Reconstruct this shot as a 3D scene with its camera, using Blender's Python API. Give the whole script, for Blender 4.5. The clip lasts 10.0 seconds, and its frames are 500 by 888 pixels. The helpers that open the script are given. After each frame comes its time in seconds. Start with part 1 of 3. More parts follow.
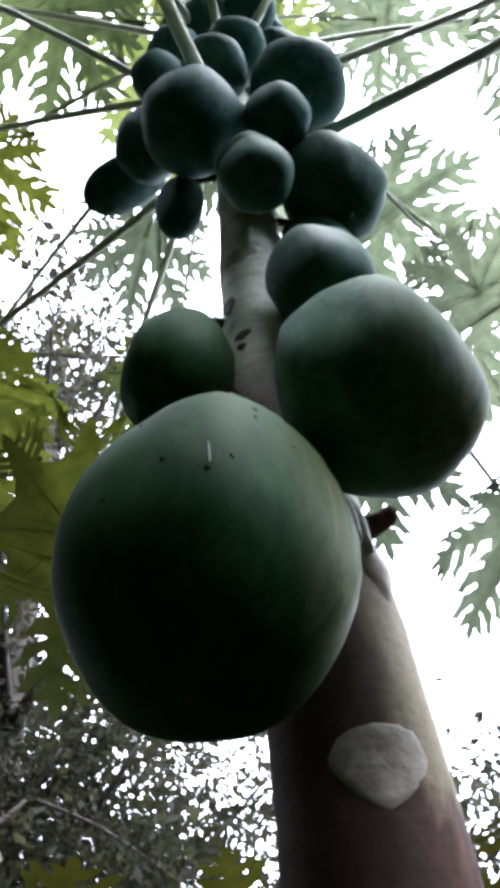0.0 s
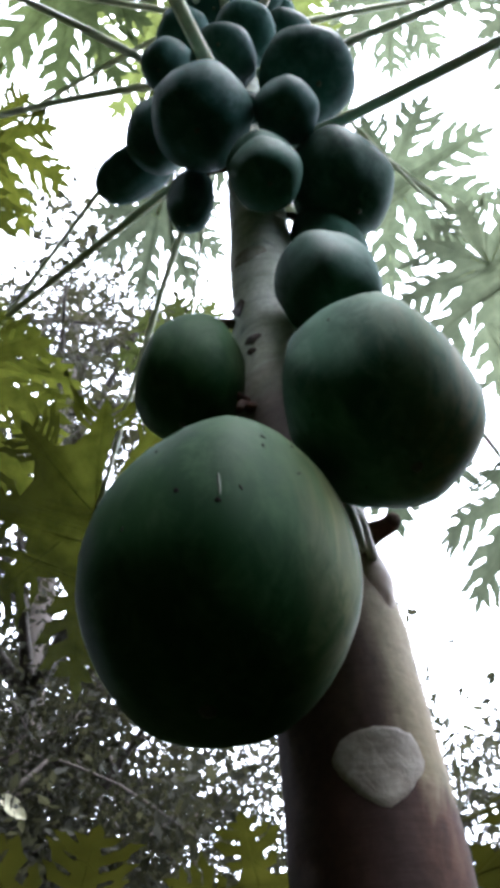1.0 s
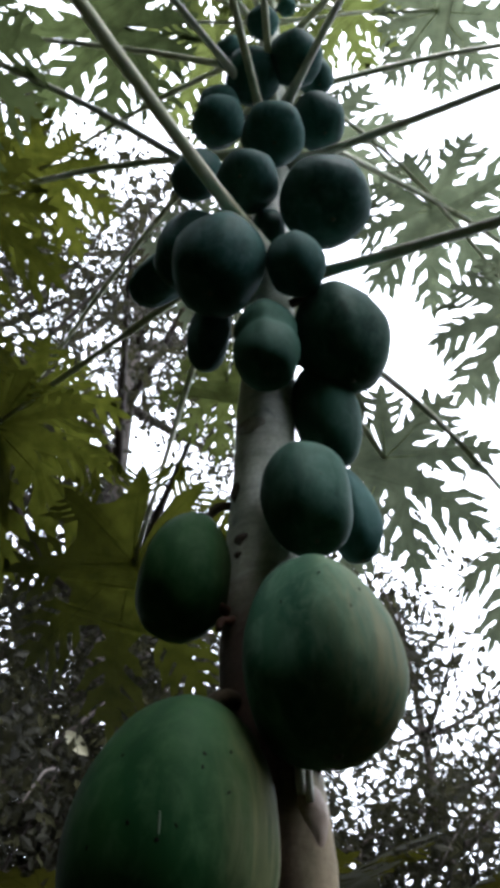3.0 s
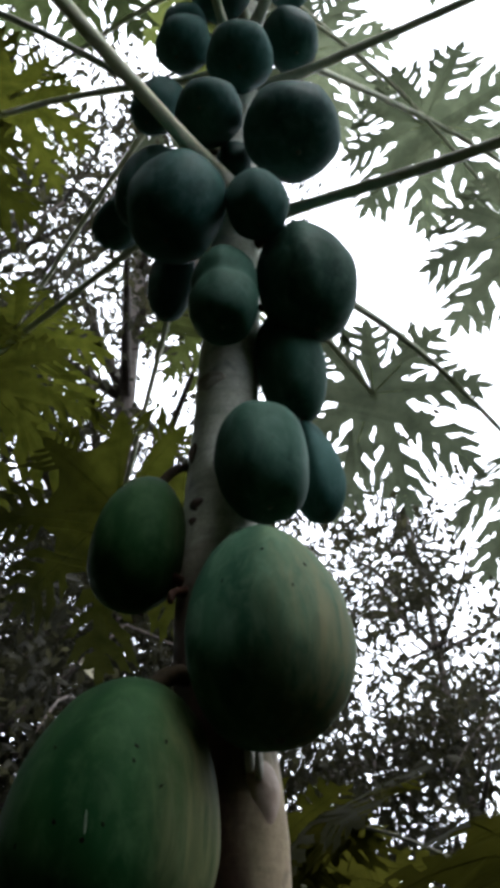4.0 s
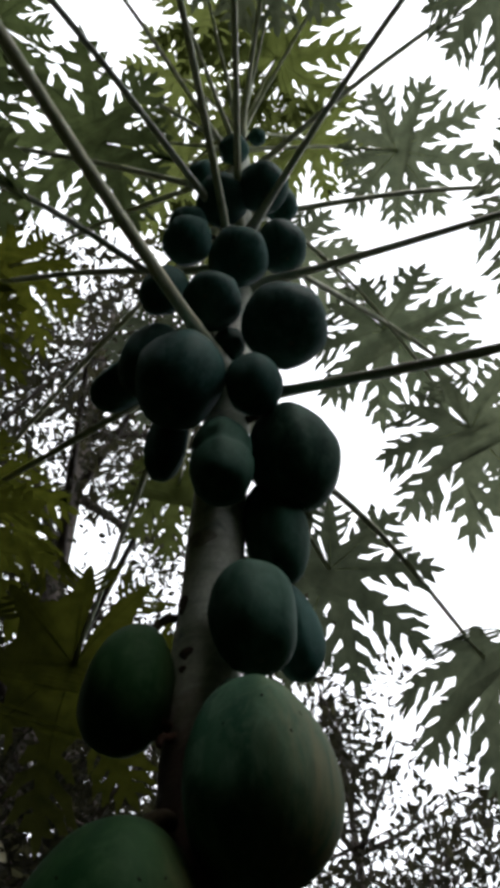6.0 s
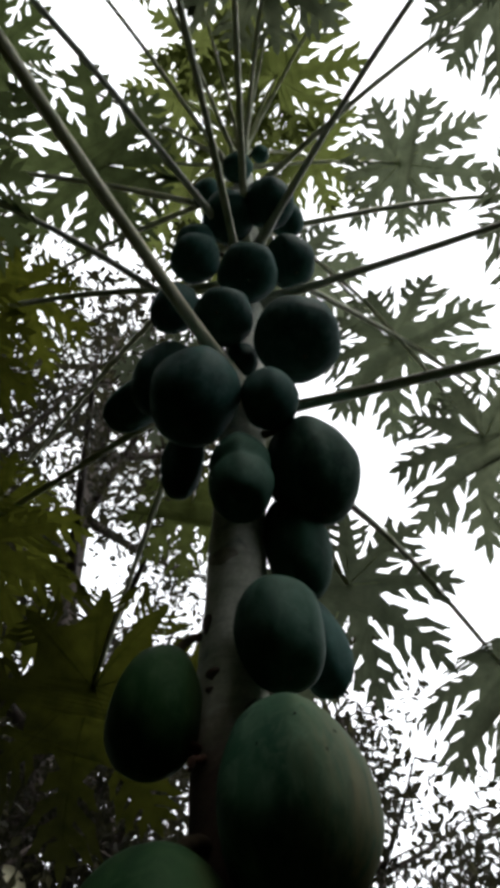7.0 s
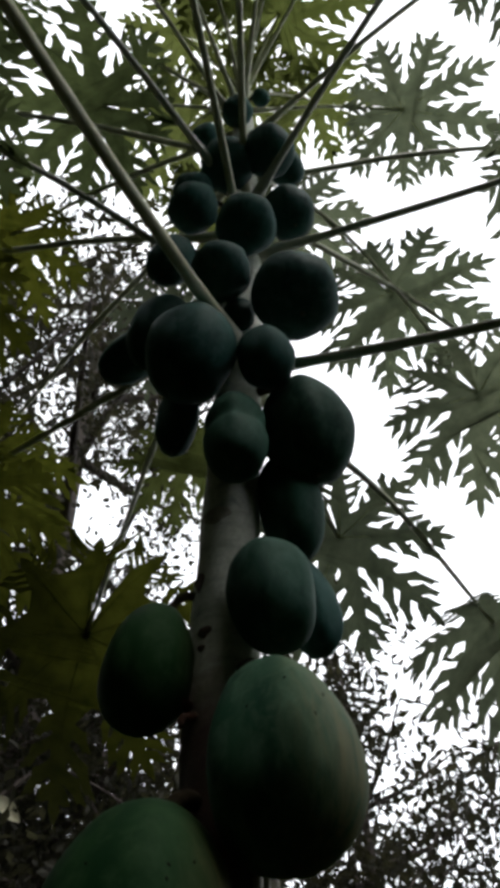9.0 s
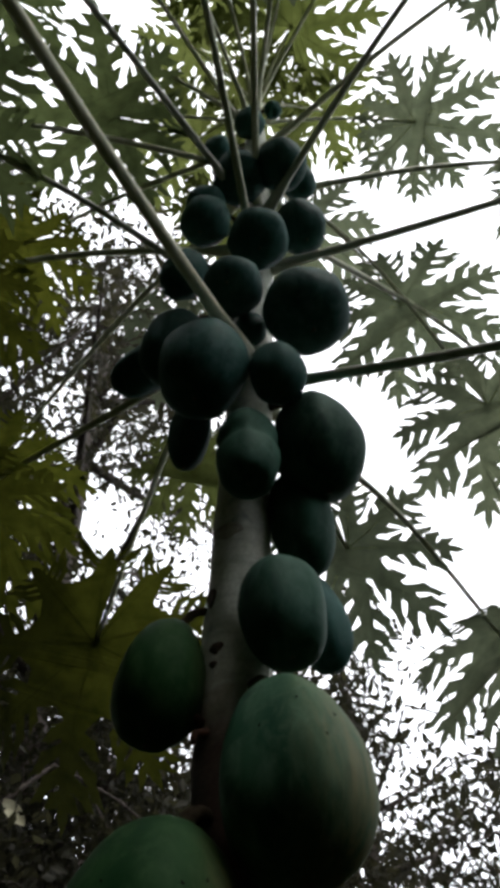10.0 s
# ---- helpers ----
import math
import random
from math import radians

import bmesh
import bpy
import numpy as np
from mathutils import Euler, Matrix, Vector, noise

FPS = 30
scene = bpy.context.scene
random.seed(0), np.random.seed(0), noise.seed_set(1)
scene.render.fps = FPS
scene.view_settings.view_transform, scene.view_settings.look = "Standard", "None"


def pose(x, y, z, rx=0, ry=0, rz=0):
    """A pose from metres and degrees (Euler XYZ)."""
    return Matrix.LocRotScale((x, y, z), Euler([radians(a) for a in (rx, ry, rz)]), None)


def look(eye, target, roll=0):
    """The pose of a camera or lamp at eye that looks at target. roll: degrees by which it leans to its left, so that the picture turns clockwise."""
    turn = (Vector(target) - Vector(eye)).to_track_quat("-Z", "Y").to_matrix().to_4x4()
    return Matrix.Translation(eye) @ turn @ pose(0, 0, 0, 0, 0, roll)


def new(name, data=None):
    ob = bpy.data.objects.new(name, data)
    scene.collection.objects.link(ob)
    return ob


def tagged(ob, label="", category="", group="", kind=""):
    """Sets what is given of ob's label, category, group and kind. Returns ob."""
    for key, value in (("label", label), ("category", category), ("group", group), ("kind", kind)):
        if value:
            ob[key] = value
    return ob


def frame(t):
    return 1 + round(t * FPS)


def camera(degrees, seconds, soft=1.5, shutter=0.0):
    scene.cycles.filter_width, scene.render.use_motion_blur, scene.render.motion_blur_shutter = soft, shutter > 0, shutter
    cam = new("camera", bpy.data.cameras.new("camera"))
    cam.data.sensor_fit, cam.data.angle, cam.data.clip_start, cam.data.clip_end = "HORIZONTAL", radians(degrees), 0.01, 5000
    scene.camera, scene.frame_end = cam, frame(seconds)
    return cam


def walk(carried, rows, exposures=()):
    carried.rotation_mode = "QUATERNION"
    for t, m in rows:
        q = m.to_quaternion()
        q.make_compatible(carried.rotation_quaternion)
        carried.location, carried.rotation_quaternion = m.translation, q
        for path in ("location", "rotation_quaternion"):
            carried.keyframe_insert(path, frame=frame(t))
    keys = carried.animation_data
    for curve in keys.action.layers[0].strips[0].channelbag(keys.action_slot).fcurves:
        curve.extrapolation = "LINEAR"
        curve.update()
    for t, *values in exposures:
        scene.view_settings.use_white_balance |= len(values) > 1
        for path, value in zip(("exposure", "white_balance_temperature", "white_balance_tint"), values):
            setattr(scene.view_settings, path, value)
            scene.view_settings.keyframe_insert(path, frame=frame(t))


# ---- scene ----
cam = camera(32.42, 10.0, soft=5.5)
# seconds, then x, y, z in metres and tilt, heading, roll in degrees
PATH = [
    (0.0, (-0.1240, -0.3982, 1.1738, 142.33, -6.70, -8.74)),
    (0.5, (-0.1274, -0.4298, 1.1805, 141.24, -4.49, -7.84)),
    (1.0, (-0.1199, -0.4530, 1.1714, 139.89, -4.63, -7.55)),
    (1.5, (-0.1016, -0.5622, 1.1888, 138.97, -4.60, -5.68)),
    (2.0, (-0.1305, -0.6540, 1.2173, 134.19, -8.59, -9.22)),
    (2.2, (-0.1090, -0.6960, 1.2270, 134.04, -6.32, -7.79)),
    (2.5, (-0.0758, -0.7636, 1.2296, 135.72, -4.99, -4.52)),
    (2.7, (-0.0524, -0.7818, 1.2483, 135.97, -1.45, -2.49)),
    (3.8, (0.0834, -0.7720, 1.3702, 127.06, 5.53, -0.14)),
    (4.0, (0.0693, -0.7749, 1.3589, 128.98, 4.50, -1.26)),
    (4.5, (0.0303, -0.8274, 1.3061, 139.60, 3.03, 0.21)),
    (5.0, (-0.0003, -0.8132, 1.2920, 139.67, -0.00, 0.18)),
    (5.5, (-0.0085, -0.8322, 1.2824, 139.87, -2.00, -0.16)),
    (7.0, (-0.0301, -0.8147, 1.2919, 141.84, -1.76, -2.47)),
    (7.5, (-0.0411, -0.8386, 1.2929, 140.83, -1.66, 0.00)),
    (8.0, (-0.0297, -0.8264, 1.2810, 139.64, -1.21, -2.03)),
    (8.5, (-0.0277, -0.8411, 1.3016, 138.94, -1.03, -1.57)),
    (9.0, (-0.0310, -0.8358, 1.3080, 137.95, -2.14, -1.70)),
    (9.5, (-0.0246, -0.8356, 1.3079, 137.82, -1.97, -1.94)),
    (10.0, (-0.0396, -0.8589, 1.3116, 138.15, -1.51, -0.76)),
]


def carried_pose(x, y, z, tilt, heading, roll):
    return pose(x, y, z, 0, 0, heading) @ pose(0, 0, 0, tilt) @ pose(0, 0, 0, 0, 0, roll)


walk(cam, [(t, carried_pose(*p)) for t, p in PATH],
     exposures=[(0.0, 2.78, 5750, 13), (1.0, 2.70, 5750, 13), (1.5, 2.50, 5750, 13), (2.0, 1.55, 5900, 13), (2.5, 1.70, 5950, 13), (4.0, 1.40, 6100, 12),
                (4.5, 1.30, 6350, 12), (5.0, 1.15, 6350, 12), (5.5, 0.50, 6400, 12), (7.0, 0.35, 6550, 11), (7.5, 0.65, 6650, 11), (8.0, 0.55, 6700, 11),
                (8.5, 0.72, 6600, 11), (9.0, 0.32, 6500, 11), (9.5, -0.35, 6500, 11), (10.0, 0.65, 6500, 12)])

# ---- daylight: a thin overcast, the veiled sun high behind the viewer's right shoulder ----
world = bpy.data.worlds.new("overcast_sky")
scene.world = world
world.use_nodes = True
wn, wl = world.node_tree.nodes, world.node_tree.links
sky = wn.new("ShaderNodeTexSky")
sky.sky_type = "NISHITA"
sky.sun_disc = False
sky.sun_elevation = radians(70)
sky.sun_rotation = radians(138)
sky.dust_density = 4.0
pale = wn.new("ShaderNodeHueSaturation")
pale.inputs["Saturation"].default_value = 0.25
wl.new(sky.outputs[0], pale.inputs["Color"])
cloud = wn.new("ShaderNodeMix")
cloud.data_type = "RGBA"
cloud.inputs[0].default_value = 0.65
cloud.inputs[7].default_value = (15.0, 15.5, 16.1, 1)
wl.new(pale.outputs[0], cloud.inputs[6])
wl.new(cloud.outputs[2], wn["Background"].inputs["Color"])
wn["Background"].inputs["Strength"].default_value = 0.15
sun_data = bpy.data.lights.new("sun", "SUN")
sun_data.energy = 2.2
sun_data.angle = radians(28)
sun_data.color = (1.0, 0.96, 0.9)
sun = new("sun", sun_data)
sun.matrix_world = look((4 * math.sin(radians(138)), 4 * math.cos(radians(138)), 10.99), (0, 0, 0))


# ---- materials ----
def material(name, rough=0.6, spec=0.4):
    m = bpy.data.materials.new(name)
    m.use_nodes = True
    b = m.node_tree.nodes["Principled BSDF"]
    b.inputs["Roughness"].default_value = rough
    b.inputs["Specular IOR Level"].default_value = spec
    return m, m.node_tree.nodes, m.node_tree.links, b


def noise_node(n, l, scale, detail=4.0, rough=0.55, stretch=None, distortion=0.0):
    tc = n.new("ShaderNodeTexCoord")
    src = tc.outputs["Object"]
    if stretch:
        mp = n.new("ShaderNodeMapping")
        mp.inputs["Scale"].default_value = stretch
        l.new(src, mp.inputs["Vector"])
        src = mp.outputs[0]
    t = n.new("ShaderNodeTexNoise")
    t.inputs["Scale"].default_value = scale
    t.inputs["Detail"].default_value = detail
    t.inputs["Roughness"].default_value = rough
    t.inputs["Distortion"].default_value = distortion
    l.new(src, t.inputs["Vector"])
    return t


def ramp(n, l, src, stops):
    r = n.new("ShaderNodeValToRGB")
    e = r.color_ramp.elements
    e[0].position, e[0].color = stops[0][0], (*stops[0][1], 1)
    e[1].position, e[1].color = stops[-1][0], (*stops[-1][1], 1)
    for p, c in stops[1:-1]:
        k = e.new(p)
        k.color = (*c, 1)
    l.new(src, r.inputs[0])
    return r


def mix_col(n, l, fac, a, b, kind="MIX"):
    m = n.new("ShaderNodeMix")
    m.data_type, m.blend_type = "RGBA", kind
    for sock, v in ((m.inputs[0], fac), (m.inputs[6], a), (m.inputs[7], b)):
        if hasattr(v, "links"):
            l.new(v, sock)
        elif isinstance(v, tuple):
            sock.default_value = (*v, 1)
        else:
            sock.default_value = v
    return m.outputs[2]


def bump(n, l, b, height, strength, dist):
    k = n.new("ShaderNodeBump")
    k.inputs["Strength"].default_value = strength
    k.inputs["Distance"].default_value = dist
    l.new(height, k.inputs["Height"])
    l.new(k.outputs[0], b.inputs["Normal"])


def make_fruit_skin(name, low, high, bloom, blush=None):
    m, n, l, b = material(name, 0.62, 0.05)
    big = noise_node(n, l, 14, 3, 0.5, (1, 1, 0.45))
    c1 = ramp(n, l, big.outputs[0], [(0.38, low), (0.62, high)]).outputs[0]
    dust = noise_node(n, l, 45, 6, 0.65, (1, 1, 0.6), 0.4)
    f1 = ramp(n, l, dust.outputs[0], [(0.46, (0, 0, 0)), (0.74, (0.75, 0.75, 0.75))]).outputs[0]
    c2 = mix_col(n, l, f1, c1, bloom)
    streak = noise_node(n, l, 60, 4, 0.6, (1, 1, 0.12), 0.3)
    f3 = ramp(n, l, streak.outputs[0], [(0.56, (0, 0, 0)), (0.72, (0.22, 0.22, 0.22))]).outputs[0]
    c2 = mix_col(n, l, f3, c2, bloom)
    fleck = noise_node(n, l, 170, 2, 0.5)
    f2 = ramp(n, l, fleck.outputs[0], [(0.70, (0, 0, 0)), (0.78, (0.6, 0.6, 0.6))]).outputs[0]
    c3 = mix_col(n, l, f2, c2, (0.022, 0.026, 0.012))
    if blush:
        # a tan, streaked cheek where the skin has begun to turn
        tc = n.new("ShaderNodeTexCoord")
        xyz = n.new("ShaderNodeSeparateXYZ")
        l.new(tc.outputs["Object"], xyz.inputs[0])
        cheek = n.new("ShaderNodeMapRange")
        cheek.interpolation_type = "SMOOTHSTEP"
        cheek.inputs["From Min"].default_value, cheek.inputs["From Max"].default_value = blush
        l.new(xyz.outputs["X"], cheek.inputs["Value"])
        lines = noise_node(n, l, 70, 5, 0.65, (1, 1, 0.1), 0.5)
        f4 = ramp(n, l, lines.outputs[0], [(0.36, (0.2, 0.2, 0.2)), (0.64, (0.75, 0.75, 0.75))]).outputs[0]
        f4 = mix_col(n, l, 1.0, f4, cheek.outputs[0], "MULTIPLY")
        c3 = mix_col(n, l, f4, c3, (0.19, 0.175, 0.085))
    info = n.new("ShaderNodeObjectInfo")
    hv = n.new("ShaderNodeHueSaturation")
    mr = n.new("ShaderNodeMapRange")
    mr.inputs["To Min"].default_value, mr.inputs["To Max"].default_value = 0.8, 1.2
    l.new(info.outputs["Random"], mr.inputs["Value"])
    l.new(mr.outputs[0], hv.inputs["Value"])
    l.new(c3, hv.inputs["Color"])
    l.new(hv.outputs[0], b.inputs["Base Color"])
    rr = n.new("ShaderNodeMapRange")
    rr.inputs["To Min"].default_value, rr.inputs["To Max"].default_value = 0.5, 0.75
    l.new(dust.outputs[0], rr.inputs["Value"])
    l.new(rr.outputs[0], b.inputs["Roughness"])
    bump(n, l, b, dust.outputs[0], 0.12, 0.004)
    return m


fruit_skin = make_fruit_skin("papaya_skin", (0.0105, 0.0400, 0.0270), (0.0270, 0.0760, 0.0520), (0.0540, 0.1180, 0.0900))
# greener skin, darkened to stand for shade on the two low left fruits
fruit_skin_shaded = make_fruit_skin("papaya_skin_shaded", (0.0062, 0.0305, 0.0092), (0.0155, 0.0515, 0.0155), (0.0335, 0.0735, 0.0300), blush=(0.03, 0.1))
# waxy bloom, lightened further to stand for haze over the right fruit
fruit_skin_bloom_haze = make_fruit_skin("papaya_skin_bloom_haze", (0.0175, 0.0720, 0.0385), (0.0470, 0.1340, 0.0750), (0.1030, 0.1930, 0.1230), blush=(-0.03, 0.07))
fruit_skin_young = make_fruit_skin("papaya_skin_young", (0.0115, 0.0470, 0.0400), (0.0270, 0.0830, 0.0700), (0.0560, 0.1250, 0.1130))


def make_bark():
    m, n, l, b = material("papaya_bark", 0.75, 0.25)
    big = noise_node(n, l, 9, 5, 0.6, (1, 1, 0.6), 0.5)
    c = ramp(n, l, big.outputs[0], [(0.24, (0.19, 0.195, 0.145)), (0.40, (0.43, 0.46, 0.36)), (0.56, (0.66, 0.69, 0.61))]).outputs[0]
    rings = noise_node(n, l, 30, 5, 0.6, (0.35, 0.35, 2.2))
    f = ramp(n, l, rings.outputs[0], [(0.5, (0, 0, 0)), (0.75, (0.35, 0.35, 0.35))]).outputs[0]
    c = mix_col(n, l, f, c, (0.1, 0.09, 0.062))
    blot = noise_node(n, l, 22, 3, 0.5, (1, 1, 0.7), 0.8)
    f = ramp(n, l, blot.outputs[0], [(0.6, (0, 0, 0)), (0.7, (0.7, 0.7, 0.7))]).outputs[0]
    c = mix_col(n, l, f, c, (0.24, 0.26, 0.25))
    # old brown bark below a ragged line, higher on the shaded side
    tc = n.new("ShaderNodeTexCoord")
    xyz = n.new("ShaderNodeSeparateXYZ")
    l.new(tc.outputs["Object"], xyz.inputs[0])
    lean = n.new("ShaderNodeMath")
    lean.operation = "MULTIPLY_ADD"
    lean.inputs[1].default_value = 0.45
    l.new(xyz.outputs["X"], lean.inputs[0])
    l.new(xyz.outputs["Z"], lean.inputs[2])
    warm = n.new("ShaderNodeMapRange")
    warm.inputs["From Min"].default_value, warm.inputs["From Max"].default_value = 1.62, 1.95
    warm.inputs["To Min"].default_value, warm.inputs["To Max"].default_value = 1.0, 0.0
    l.new(xyz.outputs["Z"], warm.inputs["Value"])
    c = mix_col(n, l, warm.outputs[0], c, mix_col(n, l, 1.0, c, (0.47, 0.355, 0.25), "MULTIPLY"))
    rag = noise_node(n, l, 16, 6, 0.65, (1, 1, 0.5), 0.6)
    line = n.new("ShaderNodeMath")
    line.operation = "MULTIPLY_ADD"
    line.inputs[1].default_value = 0.16
    l.new(rag.outputs[0], line.inputs[0])
    l.new(lean.outputs[0], line.inputs[2])
    old = n.new("ShaderNodeMapRange")
    old.interpolation_type = "SMOOTHSTEP"
    old.inputs["From Min"].default_value, old.inputs["From Max"].default_value = 1.515, 1.56
    old.inputs["To Min"].default_value, old.inputs["To Max"].default_value = 1.0, 0.0
    l.new(line.outputs[0], old.inputs["Value"])
    brown = noise_node(n, l, 14, 6, 0.65, (1, 1, 0.3), 0.4)
    cb = ramp(n, l, brown.outputs[0], [(0.32, (0.016, 0.0065, 0.004)), (0.5, (0.078, 0.032, 0.018)), (0.74, (0.20, 0.11, 0.066))]).outputs[0]
    c = mix_col(n, l, old.outputs[0], c, cb)
    # dark brown down the flank where fruit hang: stain plus their shade as colour
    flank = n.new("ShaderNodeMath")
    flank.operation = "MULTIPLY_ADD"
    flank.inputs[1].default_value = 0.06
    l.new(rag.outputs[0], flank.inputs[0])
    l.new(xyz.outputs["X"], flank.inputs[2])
    stain_shade = n.new("ShaderNodeMapRange")
    stain_shade.interpolation_type = "SMOOTHSTEP"
    stain_shade.inputs["From Min"].default_value, stain_shade.inputs["From Max"].default_value = 0.018, 0.058
    stain_shade.inputs["To Min"].default_value, stain_shade.inputs["To Max"].default_value = 0.92, 0.0
    l.new(flank.outputs[0], stain_shade.inputs["Value"])
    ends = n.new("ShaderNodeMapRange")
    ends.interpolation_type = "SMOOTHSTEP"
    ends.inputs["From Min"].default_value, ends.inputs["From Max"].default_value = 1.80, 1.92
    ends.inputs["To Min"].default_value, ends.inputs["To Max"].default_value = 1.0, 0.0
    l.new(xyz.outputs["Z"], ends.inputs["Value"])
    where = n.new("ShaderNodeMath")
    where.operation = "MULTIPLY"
    l.new(stain_shade.outputs[0], where.inputs[0])
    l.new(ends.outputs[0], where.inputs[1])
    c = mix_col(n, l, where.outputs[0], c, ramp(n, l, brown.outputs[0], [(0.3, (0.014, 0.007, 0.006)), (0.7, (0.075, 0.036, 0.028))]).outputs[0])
    grain = noise_node(n, l, 160, 5, 0.7)
    g = ramp(n, l, grain.outputs[0], [(0.3, (0.75, 0.75, 0.75)), (0.7, (1.1, 1.1, 1.1))]).outputs[0]
    c = mix_col(n, l, 1.0, c, g, "MULTIPLY")
    l.new(c, b.inputs["Base Color"])
    bump(n, l, b, rings.outputs[0], 0.3, 0.004)
    return m


bark = make_bark()


def make_plain(name, low, high, scale, rough=0.6, stretch=None, strength=0.3, dist=0.003, spec=0.35):
    m, n, l, b = material(name, rough, spec)
    t = noise_node(n, l, scale, 5, 0.6, stretch, 0.3)
    c = ramp(n, l, t.outputs[0], [(0.3, low), (0.7, high)]).outputs[0]
    l.new(c, b.inputs["Base Color"])
    bump(n, l, b, t.outputs[0], strength, dist)
    return m


scar_pale = make_plain("scar_skin", (0.27, 0.245, 0.20), (0.50, 0.47, 0.40), 60, 0.6, None, 0.6, 0.004)
scar_old = make_plain("large_scar_skin", (0.20, 0.165, 0.13), (0.40, 0.345, 0.28), 60, 0.6, None, 0.6, 0.004)
scar_tan = make_plain("old_scar_skin", (0.24, 0.17, 0.125), (0.46, 0.36, 0.28), 40)
scar_dark = make_plain("scar_hollow", (0.03, 0.022, 0.018), (0.09, 0.05, 0.035), 120)
stalk_skin = make_plain("leaf_stalk_skin", (0.34, 0.37, 0.24), (0.54, 0.55, 0.38), 40, 0.5)
# lighter copy of the stalk skin: light on the front stalk put into colour
stalk_lit = make_plain("lit_stalk_skin", (0.46, 0.48, 0.31), (0.66, 0.65, 0.45), 40, 0.5)
stalk_purple = make_plain("leaf_stalk_purple", (0.36, 0.38, 0.31), (0.56, 0.58, 0.48), 40, 0.5)
fruit_stem_skin = make_plain("fruit_stem_skin", (0.018, 0.014, 0.008), (0.048, 0.036, 0.02), 60, 0.8, None, 0.3, 0.003, 0.08)
stalk_young = make_plain("young_stalk_skin", (0.035, 0.038, 0.014), (0.08, 0.08, 0.03), 40, 0.5)
spot_skin = make_plain("skin_spot", (0.004, 0.005, 0.003), (0.010, 0.011, 0.007), 120, 0.8, None, 0.2, 0.001, 0.03)
tip_skin = make_plain("blossom_scar", (0.02, 0.03, 0.018), (0.05, 0.06, 0.035), 120)
stub_pale = make_plain("pale_stub", (0.42, 0.39, 0.32), (0.68, 0.65, 0.58), 70)
sap_dry = make_plain("dried_sap", (0.05, 0.085, 0.05), (0.10, 0.14, 0.09), 90)
stub_skin = make_plain("withered_stub", (0.025, 0.012, 0.008), (0.085, 0.042, 0.027), 80, 0.8, None, 0.4, 0.003, 0.1)
wood = make_plain("forest_bark", (0.022, 0.017, 0.014), (0.06, 0.047, 0.038), 12, 0.85, (1, 1, 0.3), 0.6, 0.02)
soil = make_plain("forest_floor", (0.008, 0.007, 0.005), (0.022, 0.018, 0.012), 6, 0.95, None, 0.6, 0.03, 0.05)


def make_leaf(name, low, high, through_low, through_high, share, scale=25):
    m, n, l, b = material(name, 0.7, 0.07)
    t = noise_node(n, l, scale, 4, 0.6)
    geo = n.new("ShaderNodeNewGeometry")
    add = n.new("ShaderNodeMath")
    add.operation = "MULTIPLY_ADD"
    l.new(geo.outputs["Random Per Island"], add.inputs[0])
    add.inputs[1].default_value = 0.35
    sub = n.new("ShaderNodeMath")
    sub.operation = "SUBTRACT"
    l.new(t.outputs[0], sub.inputs[0])
    sub.inputs[1].default_value = 0.17
    l.new(sub.outputs[0], add.inputs[2])
    c = ramp(n, l, add.outputs[0], [(0.3, low), (0.7, high)]).outputs[0]
    l.new(c, b.inputs["Base Color"])
    tr = n.new("ShaderNodeBsdfTranslucent")
    c2 = ramp(n, l, add.outputs[0], [(0.3, through_low), (0.7, through_high)]).outputs[0]
    l.new(c2, tr.inputs["Color"])
    mx = n.new("ShaderNodeMixShader")
    mx.inputs[0].default_value = share
    l.new(b.outputs[0], mx.inputs[1])
    l.new(tr.outputs[0], mx.inputs[2])
    l.new(mx.outputs[0], n["Material Output"].inputs["Surface"])
    return m


# near black so the added foliage ring throws back little light
screen_leaf = make_leaf("screen_leaf", (0.012, 0.014, 0.005), (0.024, 0.028, 0.009), (0.012, 0.014, 0.003), (0.024, 0.026, 0.007), 0.25, 2)
leaf_green = make_leaf("papaya_leaf", (0.032, 0.047, 0.031), (0.060, 0.080, 0.050), (0.053, 0.066, 0.039), (0.104, 0.122, 0.075), 0.55)
# young plants' olive leaf, darkened for the forest shade they stand in
leaf_young_shaded = make_leaf("shaded_young_leaf", (0.010, 0.011, 0.0035), (0.024, 0.025, 0.008), (0.011, 0.0115, 0.0016), (0.026, 0.0255, 0.0036), 0.6, 8)
vein_pale = make_leaf("leaf_vein", (0.12, 0.15, 0.07), (0.18, 0.2, 0.1), (0.22, 0.26, 0.1), (0.3, 0.34, 0.15), 0.8)
leaf_crown = make_leaf("young_crown_leaf", (0.026, 0.034, 0.010), (0.050, 0.062, 0.018), (0.048, 0.060, 0.015), (0.092, 0.110, 0.032), 0.65)
# darker copy of the leaf green, standing for shade on the left leaves
leaf_shaded = make_leaf("shaded_papaya_leaf", (0.022, 0.032, 0.014), (0.045, 0.060, 0.027), (0.034, 0.047, 0.017), (0.072, 0.094, 0.036), 0.55)
# olive leaf tone, taken darker to stand for the trees' shade
leaf_olive = make_leaf("shaded_olive_leaf", (0.016, 0.020, 0.006), (0.038, 0.042, 0.012), (0.026, 0.031, 0.004), (0.060, 0.066, 0.009), 0.55)
dead_leaf = make_leaf("dead_leaf", (0.3, 0.29, 0.2), (0.5, 0.48, 0.34), (0.3, 0.28, 0.18), (0.42, 0.4, 0.26), 0.4, 30)
